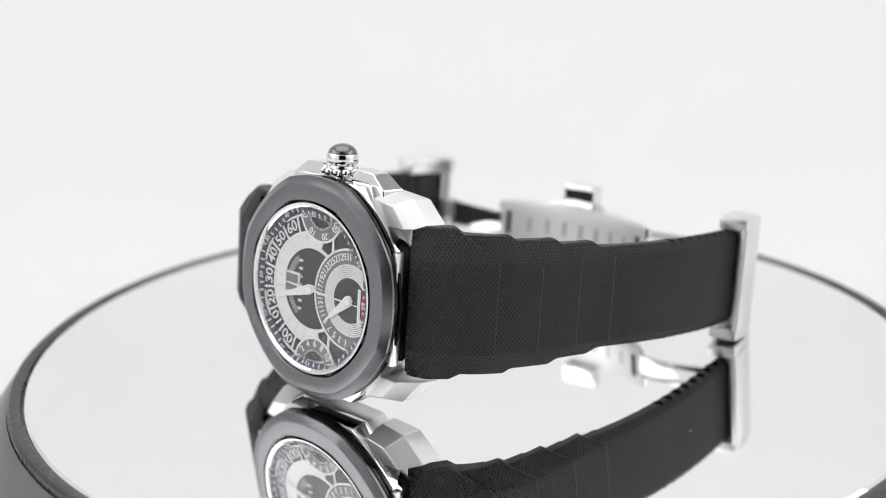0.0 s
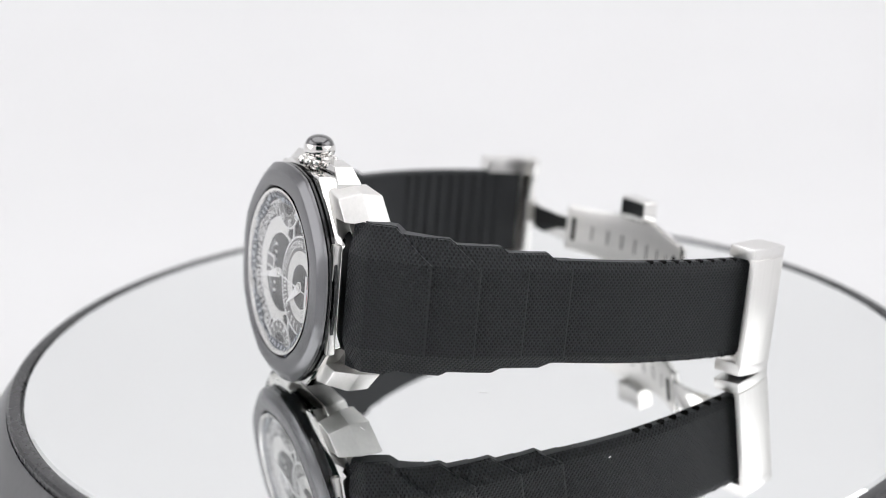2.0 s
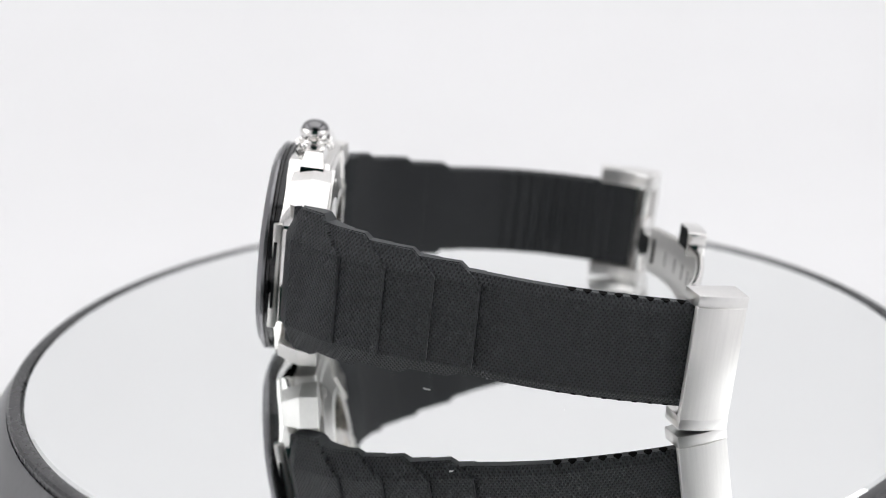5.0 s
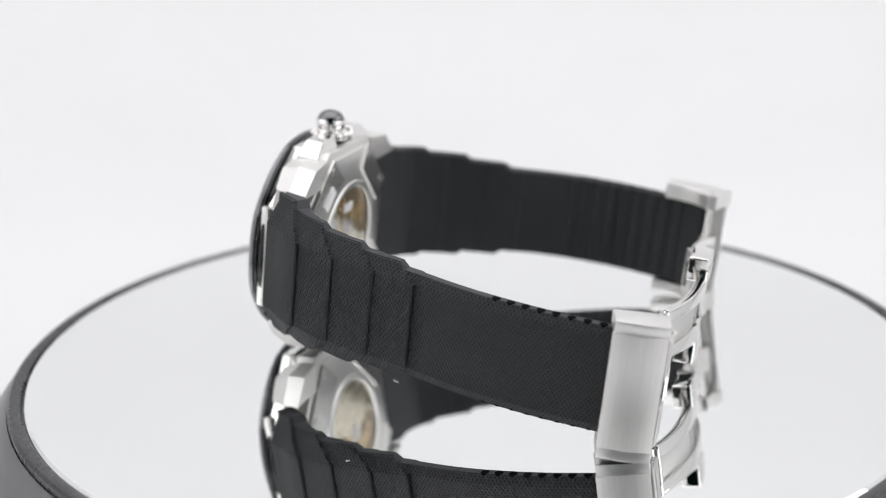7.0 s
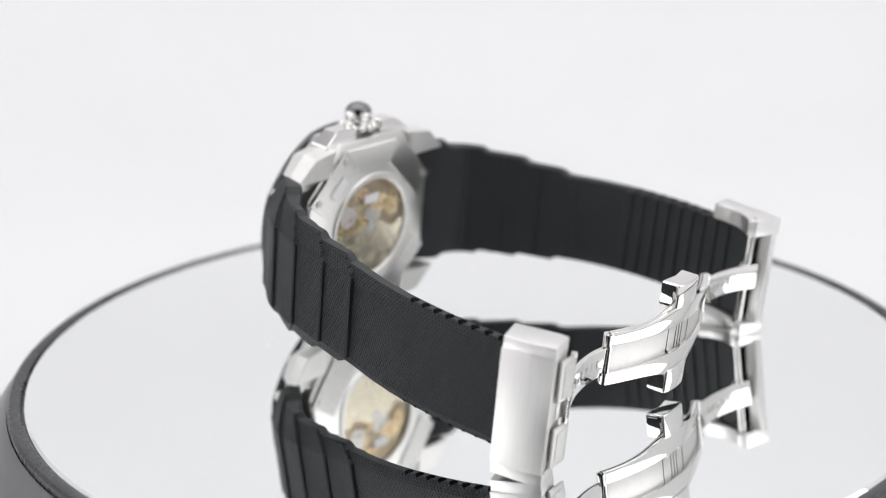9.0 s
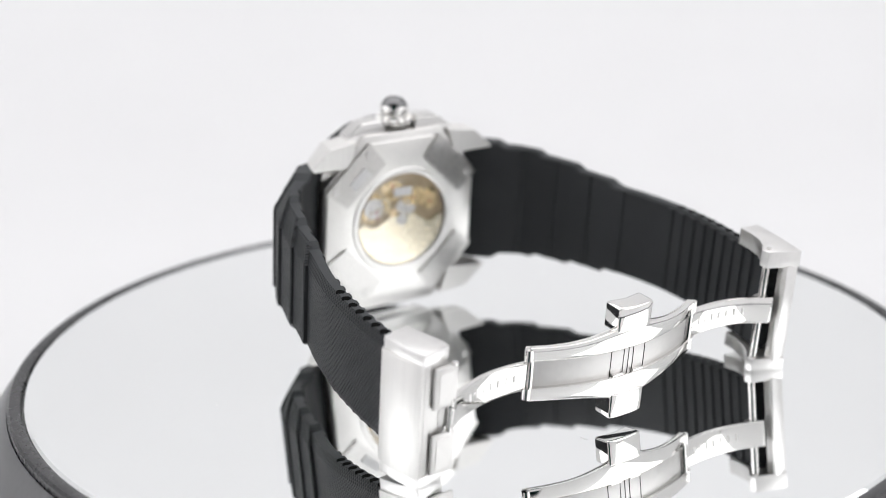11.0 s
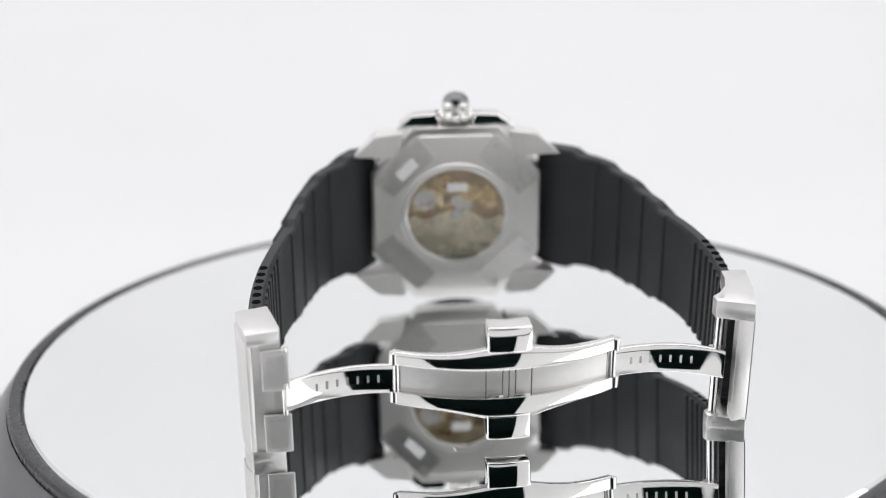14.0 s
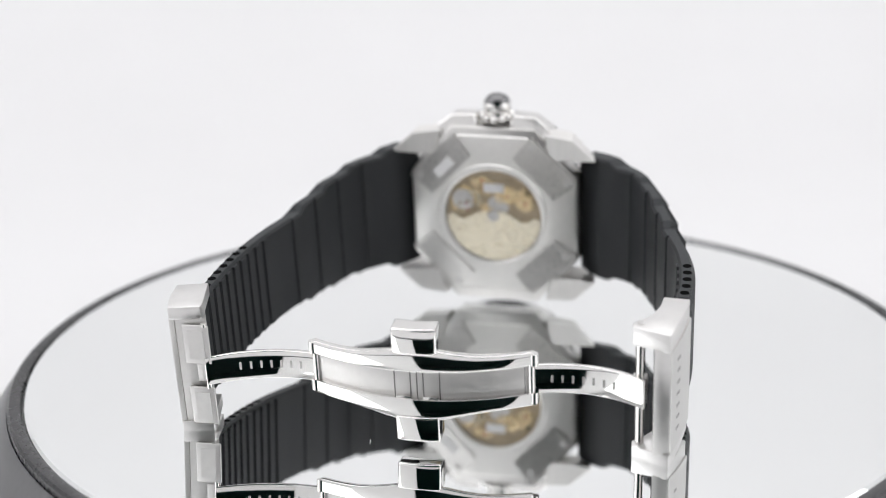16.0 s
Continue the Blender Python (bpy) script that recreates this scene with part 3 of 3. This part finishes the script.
def strap(side, points, ends, label):
    s, xs, ys = spline(points)
    tx, ty = np.gradient(xs, s), np.gradient(ys, s)
    ln = np.hypot(tx, ty)
    nx, ny = ty / ln * side, -tx / ln * side          # outward
    total = s[-1]
    halves = (13.7, 12.6, 11.7, 10.7, 9.6)
    clips = (7.4, 5.6, 4.8, 4.2)

    def place(at, off, z):
        x, y = np.interp(at, s, xs), np.interp(at, s, ys)
        return (x + off * np.interp(at, s, nx), y + off * np.interp(at, s, ny), z + (1.0 if side > 0 else 0.5) - 0.7 * at / total)

    def edge(at):
        """Half the width of the body at a place along the strap."""
        w = halves[0]
        for k, e in enumerate(ends):
            start = e - clips[k]
            w -= (halves[k] - halves[k + 1]) * min(1.0, max(0.0, (at - start) / 1.3))
        return w - 0.6 * max(0.0, 1 - at / 2.0)

    def dip(at):
        return 2.2 * max(0.0, 1 - at / 4.6)

    def thick(at):
        step = sum(1 for e in ends if at > e) * 0.35
        return float(np.interp(at, [0, 6, ends[0], ends[3], total], [6.5, 6.2, 4.6, 4.3, 4.2])) - step

    top = tagged(new("strap"), "", "")
    top.parent = watch
    top["label"] = label
    # body: stations along the line, a chamfered section across
    stations = sorted(set([float(v) for v in np.arange(0, total, 0.9)] + [total] + [e - c for e, c in zip(ends, clips)] + [e - c + 1.3 for e, c in zip(ends, clips)] + [4.6] + [e - 0.03 for e in ends] + [e + 0.1 for e in ends]))
    bm = bmesh.new()
    uv = bm.loops.layers.uv.new("UVMap")
    rows = []
    where = {}
    for at in stations:
        w, t = edge(at), thick(at)
        drop = 0.55 * (w - 8.0)
        d = dip(at)
        sec = [(-drop - d, -w), (-d, -8.0), (-d, 0.0), (-d, 8.0), (-drop - d, w), (-t + 0.4, w), (-t, w - 0.5), (-t, -w + 0.5), (-t + 0.4, -w)]
        row = []
        for off, z in sec:
            v = bm.verts.new(place(at, off, z))
            where[v] = (at, z)
            row.append(v)
        rows.append(row)
    n = len(rows[0])
    for a, b in zip(rows, rows[1:]):
        for j in range(n):
            k = (j + 1) % n
            f = bm.faces.new((a[j], a[k], b[k], b[j]))
            f.material_index = 0 if j in (0, 1, 2, 3) else 2 if j in (4, 8) else 1
    bm.faces.new(rows[0])
    bm.faces.new(rows[-1][::-1])
    for f in bm.faces:
        for lp in f.loops:
            lp[uv].uv = where[lp.vert]
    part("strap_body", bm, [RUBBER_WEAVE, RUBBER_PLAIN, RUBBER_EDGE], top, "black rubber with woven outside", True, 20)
    # four overlapping shingles
    for k, e in enumerate(ends):
        bm = bmesh.new()
        uv = bm.loops.layers.uv.new("UVMap")
        where = {}
        w, flat = halves[k] - 0.15, 8.2 - 0.1 * k
        at0 = 0.4 if k == 0 else ends[k - 1] - 6.0
        rise = 0.85
        c = clips[k]
        along = sorted([at0 + (e - c - at0) * i / 10 for i in range(11)] + ([4.6] if k == 0 else [])) + [e - c + (c - 0.28) * i / 5 for i in range(1, 6)] + [e]
        rows = []
        for at in along:
            h = -0.15 + (rise + 0.15) * (at - at0) / (e - at0)
            if k == 0:
                h = 0.25 + (rise - 0.25) * (at - at0) / (e - at0) - dip(at)
            lim = w if at <= e - c else w + (flat - w) * (at - e + c) / c
            h -= 0.2 if at == e else 0.0
            lim -= 0.6 * max(0.0, 1 - at / 2.0)
            cut = min(lim - 0.05, flat)
            low = h - 0.55 * (lim - cut)
            row = []
            for off, z in ((low - h - 0.5, -lim), (low, -lim), (h, -cut), (h, 0.0), (h, cut), (low, lim), (low - h - 0.5, lim)):
                v = bm.verts.new(place(at, off, z))
                where[v] = (at, z)
                row.append(v)
            rows.append(row)
        m = len(rows[0])
        for a, b in zip(rows, rows[1:]):
            for j in range(m):
                q = (j + 1) % m
                f = bm.faces.new((a[j], a[q], b[q], b[j]))
                f.material_index = 1 if b is rows[-1] else 0
        bm.faces.new(rows[0])
        bm.faces.new(rows[-1][::-1]).material_index = 1
        for f in bm.faces:
            for lp in f.loops:
                lp[uv].uv = where[lp.vert]
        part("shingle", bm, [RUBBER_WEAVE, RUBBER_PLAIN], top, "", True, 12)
    # pin holes in the edges near the buckle: plugs coloured like their shaded insides
    for k in range(8):
        at = total - (22.5 if side > 0 else 28.5) + 2.75 * k
        for sz in (1, -1):
            p, q = place(at, -1.5, sz * (edge(at) + 0.02)), place(at, -1.5, sz * (edge(at) - 1.5))
            part("pin_hole", rod(p, q, 0.8, 16), HOLE_DARK, top, "dark pin hole")
    # ribs on the inside
    for k in range(9):
        at = total - (3.5 if side > 0 else 5.4) - 3.1 * k
        t = thick(at)
        pts = []
        for d in (-0.9, 0.9):
            for o in (-t + 0.1, -t - 0.45):
                for z in (-edge(at) + 0.6, edge(at) - 0.6):
                    pts.append(place(at + d * (1 if o > -t else 0.75), o, z))
        part("rib", hull(pts), RUBBER_PLAIN, top)
    return top


LEFT_LINE = [(20.9, 2.8), (22.6, 4.1), (24.1, 5.6), (26.4, 8.8), (30.6, 13.8), (34.2, 21.6), (36.6, 30.2), (38.4, 38.2), (40.9, 46.0), (42.8, 54.0), (44.2, 65.0), (44.5, 77.0)]
RIGHT_LINE = [(-22.4, 4.4), (-24.0, 5.8), (-25.0, 7.0), (-28.2, 9.9), (-32.4, 13.9), (-36.0, 21.6), (-38.4, 30.2), (-40.2, 38.2), (-42.4, 46.0), (-43.6, 54.0), (-43.6, 64.0), (-42.0, 75.0), (-40.6, 81.5)]
strap(1, LEFT_LINE, (16.0, 24.7, 33.6, 41.9), "black woven rubber strap half with stepped shingles")
strap(-1, RIGHT_LINE, (15.2, 23.9, 32.8, 41.1), "black woven rubber strap half with stepped shingles")

# ---- the folding clasp ----
# end piece of one strap half: a steel sleeve with two side tabs
foot = [(46.4, 76.0), (41.0, 74.6), (39.2, 82.6), (39.3, 84.0), (44.8, 85.0), (46.0, 80.5)]
core = [(40.6, 78.6), (44.4, 79.4), (44.0, 84.5), (39.3, 83.9), (39.2, 82.6)]
sleeve = part("clasp_sleeve", prism(core, -10.4, 10.0, "z", 0.15), STEEL_SATIN, watch, "steel sleeve over the strap end")
for z0, z1 in ((9.9, 12.3), (-12.7, -10.3)):
    part("sleeve_cap", prism(foot, z0, z1, "z", 0.2), STEEL_CAP, sleeve, "bright satin steel cap")
plate = [(46.7, 75.9), (45.6, 75.6), (44.0, 84.6), (44.9, 84.9), (46.3, 80.6)]
part("cover_plate", prism(plate, -10.6, 10.2, "z", 0.12), STEEL_PLATE, sleeve, "brushed steel cover plate")
for z0, z1 in ((1.6, 9.2), (-10.4, -3.0)):
    part("tab_post", box(38.8, 41.6, 83.6, 85.2, z0 + 1.0, z1 - 1.0), STEEL_SATIN, sleeve)
    part("side_tab", box(37.9, 42.6, 84.5, 85.1, z0, z1, 0.28, 3), STEEL_SATIN, sleeve, "rounded satin steel tab")
part("hinge_block", box(38.9, 41.0, 82.6, 84.2, -2.4, 2.2, 0.2), STEEL_SATIN, sleeve, "satin hinge block")
part("hinge_pin", rod((38.9, 84.6, -3.4), (38.9, 84.6, 3.4), 0.5), STEEL_POLISHED, sleeve)
part("tab_pin", rod((38.6, 84.8, 9.0), (38.6, 84.8, 9.5), 0.55), STEEL_POLISHED, sleeve)

# end piece of the other half: an open frame with a chrome rod
frame_box = part("clasp_frame", box(-40.9, -38.2, 83.3, 85.6, -10.3, 9.5, 0.12), STEEL_CAP, watch, "open steel frame over the strap end")
for z0, z1 in ((9.2, 12.6), (-12.8, -10.0)):
    cheek = [(-34.6, 83.6), (-40.8, 86.1), (-42.2, 80.0), (-43.3, 72.6), (-38.9, 72.2), (-38.6, 75.2), (-37.6, 78.4), (-36.0, 80.6), (-34.5, 81.8)]
    part("cheek", prism(cheek, z0, z1, "z", 0.2), STEEL_CAP, frame_box, "curved satin steel cheek")
part("outer_wall", prism([(-41.1, 85.5), (-42.5, 80.0), (-43.6, 73.0), (-42.7, 73.0), (-41.5, 80.0), (-40.2, 85.2)], -10.2, 9.4, "z"), STEEL_BRUSHED_Z, frame_box, "brushed outer plate")
for k in range(7):
    part("engraved_mark", prism([(-42.28, 80.98), (-41.9, 82.48), (-41.6, 82.4), (-41.98, 80.9)], 6.4 - 2.2 * k - 0.25, 6.4 - 2.2 * k + 0.25, "z"), STEEL_ENGRAVED, frame_box)
part("hinge_block", box(-37.0, -34.6, 81.2, 83.2, -2.0, 2.9, 0.2), STEEL_SATIN, frame_box, "satin hinge block of the blade")
part("rod", rod((-35.8, 82.4, -10.2), (-35.8, 82.4, 9.6), 0.75), STEEL_POLISHED, frame_box, "chrome rod")
part("tab_pin", rod((-35.8, 82.4, 12.5), (-35.8, 82.4, 12.85), 0.55), STEEL_POLISHED, frame_box)


def ribbon(line, half, t, zc):
    """A bent strip of metal: plan points, half height (number or function of 0..1), thickness."""
    s, xs, ys = spline(line, 0.5)
    tx, ty = np.gradient(xs, s), np.gradient(ys, s)
    bm = bmesh.new()
    rows = []
    for i in range(len(s)):
        k = s[i] / s[-1]
        h0, h1 = half(k) if callable(half) else (-half, half)
        l = math.hypot(tx[i], ty[i])
        ox, oy = -ty[i] / l * t, tx[i] / l * t
        rows.append([bm.verts.new(p) for p in ((xs[i], ys[i], zc + h0), (xs[i], ys[i], zc + h1), (xs[i] + ox, ys[i] + oy, zc + h1), (xs[i] + ox, ys[i] + oy, zc + h0))])
    for a, b in zip(rows, rows[1:]):
        for j in range(4):
            q = (j + 1) % 4
            bm.faces.new((a[j], a[q], b[q], b[j]))
    bm.faces.new(rows[0])
    bm.faces.new(rows[-1][::-1])
    return soften(bm, 0.18, 2, 40)


BZ = 0.5
blade_l = part("clasp_blade", ribbon([(38.9, 85.4), (34.5, 83.2), (29.5, 81.7), (24.5, 81.2), (19.8, 81.6)], 2.7, 0.9, BZ - 0.15), STEEL_POLISHED, watch, "polished steel folding blade with engraved marks")
blade_r = part("clasp_blade", ribbon([(-17.6, 81.4), (-22.5, 80.8), (-27.5, 81.0), (-32.0, 82.2), (-36.6, 84.6)], 2.7, 0.9, BZ), STEEL_POLISHED, watch, "polished steel folding blade with engraved marks")
for blade, x0, y0, dx in ((blade_l, 23.0, 80.9, 1), (blade_r, -21.0, 80.9, -1)):
    for k in range(7):
        x = x0 + dx * 1.75 * k
        y = float(np.interp(x, [-36, -32, -27.5, -22.5, -17.6, 19.8, 24.5, 29.5, 34.5], [84.3, 82.2, 81.0, 80.8, 81.4, 81.6, 81.2, 81.7, 83.2]))
        part("engraved_mark", box(x - 0.2, x + 0.2, y - 0.25, y + 0.012, BZ - 0.7, BZ + 0.7), STEEL_SATIN, blade)

MIDX = 1.3
MID = [(MIDX + 19.2 * k / 6, 82.0 + 4.6 * (1 - (k / 6) ** 2)) for k in range(6, -7, -1)]


def rail_top(k):
    bulge = math.exp(-((k - 0.5) / 0.20) ** 2)
    return (2.6, 5.1 + 1.9 * bulge)


def rail_low(k):
    a, b = rail_top(k)
    return (-b, -a)


bridge = part("clasp_bridge", ribbon([(x, y - 0.8) for x, y in MID], 2.75, 0.5, BZ + 0.3), STEEL_SATIN, watch, "curved satin channel of the folding clasp")
for fn in (rail_top, rail_low):
    part("rail", ribbon(MID, fn, 1.1, BZ + 0.3), STEEL_POLISHED, bridge, "polished wavy rail")
INNER = [(x, y - 1.32) for x, y in MID]
part("inner_plate", ribbon(INNER, lambda k: (-rail_top(k)[1] + 0.25, rail_top(k)[1] - 0.25), 0.35, BZ + 0.3), STEEL_PLATE, bridge, "polished inner plate with engraved marks")
for k in range(7):
    x = MIDX + 12.9 - 4.3 * k
    y = 82.0 + 4.6 * (1 - ((x - MIDX) / 19.2) ** 2) - 1.7
    part("engraved_mark", box(x - 0.45, x + 0.45, y - 0.03, y + 0.2, BZ - 1.3, BZ + 1.9), STEEL_ENGRAVED, bridge)
for sx, x in ((1, 20.0), (-1, -17.6)):
    for z0 in (-4.7, 2.6):
        part("knuckle", rod((x + sx * 0.4, 81.5, BZ + 0.3 + z0), (x + sx * 0.4, 81.5, BZ + 0.3 + z0 + 2.1), 0.8), STEEL_POLISHED, bridge)
    part("hinge_rod", rod((x, 81.6, BZ + 0.3 - 4.6), (x, 81.6, BZ + 0.3 + 4.8), 0.6), STEEL_POLISHED, bridge, "polished hinge rod")
    part("slot", box(x - sx * 1.5 - 0.45, x - sx * 1.5 + 0.45, 80.9, 81.85, BZ - 2.3, BZ + 2.9), HOLE_DARK, bridge, "dark slot beside the hinge")
for sz in (1, -1):
    outline = [(5.2, 82.8), (5.2, 86.6), (3.6, 86.95), (1.3, 87.05), (-1.0, 86.95), (-2.5, 86.6), (-2.5, 82.8), (1.3, 83.4)]
    z0, z1 = (BZ + 0.3 + 6.0, BZ + 0.3 + 10.8) if sz > 0 else (BZ + 0.3 - 10.8, BZ + 0.3 - 6.0)
    part("push_button", prism(outline, z0, z1, "z", 0.4, 3), STEEL_POLISHED, bridge, "polished rounded push button")
for x in (5.2, 2.4, 1.3, 0.2, -2.6):
    part("joint_line", box(x - 0.06, x + 0.06, 85.0 - 0.012 * (x - 1.3) ** 2, 85.86 - 0.0126 * (x - 1.3) ** 2, BZ - 2.3, BZ + 2.9), HOLE_DARK, bridge)
for x in (3.6, -1.0):
    part("catch", box(x - 1.3, x + 1.3, 85.3, 86.3, BZ - 2.5, BZ - 1.9, 0.15), STEEL_POLISHED, bridge)


# ---- motion ----
def motions():
    """The watch turns with the mirror plate; it leans back a little on its lower edge and the clasp."""
    phi, tilt = radians(50.0), radians(7.0)
    b, u = Vector((math.cos(phi), math.sin(phi), 0)), Vector((0, 0, 1))
    ax, ay, az = Vector((math.sin(phi), -math.cos(phi), 0)), b * math.cos(tilt) - u * math.sin(tilt), u * math.cos(tilt) + b * math.sin(tilt)
    at = Vector((-26.9 * MM, -26.5 * MM, CAM_H - 84.8 * MM))
    rest = Matrix(((ax.x, ay.x, az.x, at.x), (ax.y, ay.y, az.y, at.y), (ax.z, ay.z, az.z, at.z), (0, 0, 0, 1)))
    rows, plate_rows = [], []
    for t in range(17):
        turn = -9.4773 * t + 0.00756 * (t - 8) ** 2
        rows.append((float(t), pose(0, 0, 0, 0, 0, turn) @ rest))
        plate_rows.append((float(t), TABLE_PIVOT @ pose(0, 0, 0, 0, 0, turn)))
    walk(watch, rows)
    walk(mirror_plate, plate_rows)


motions()
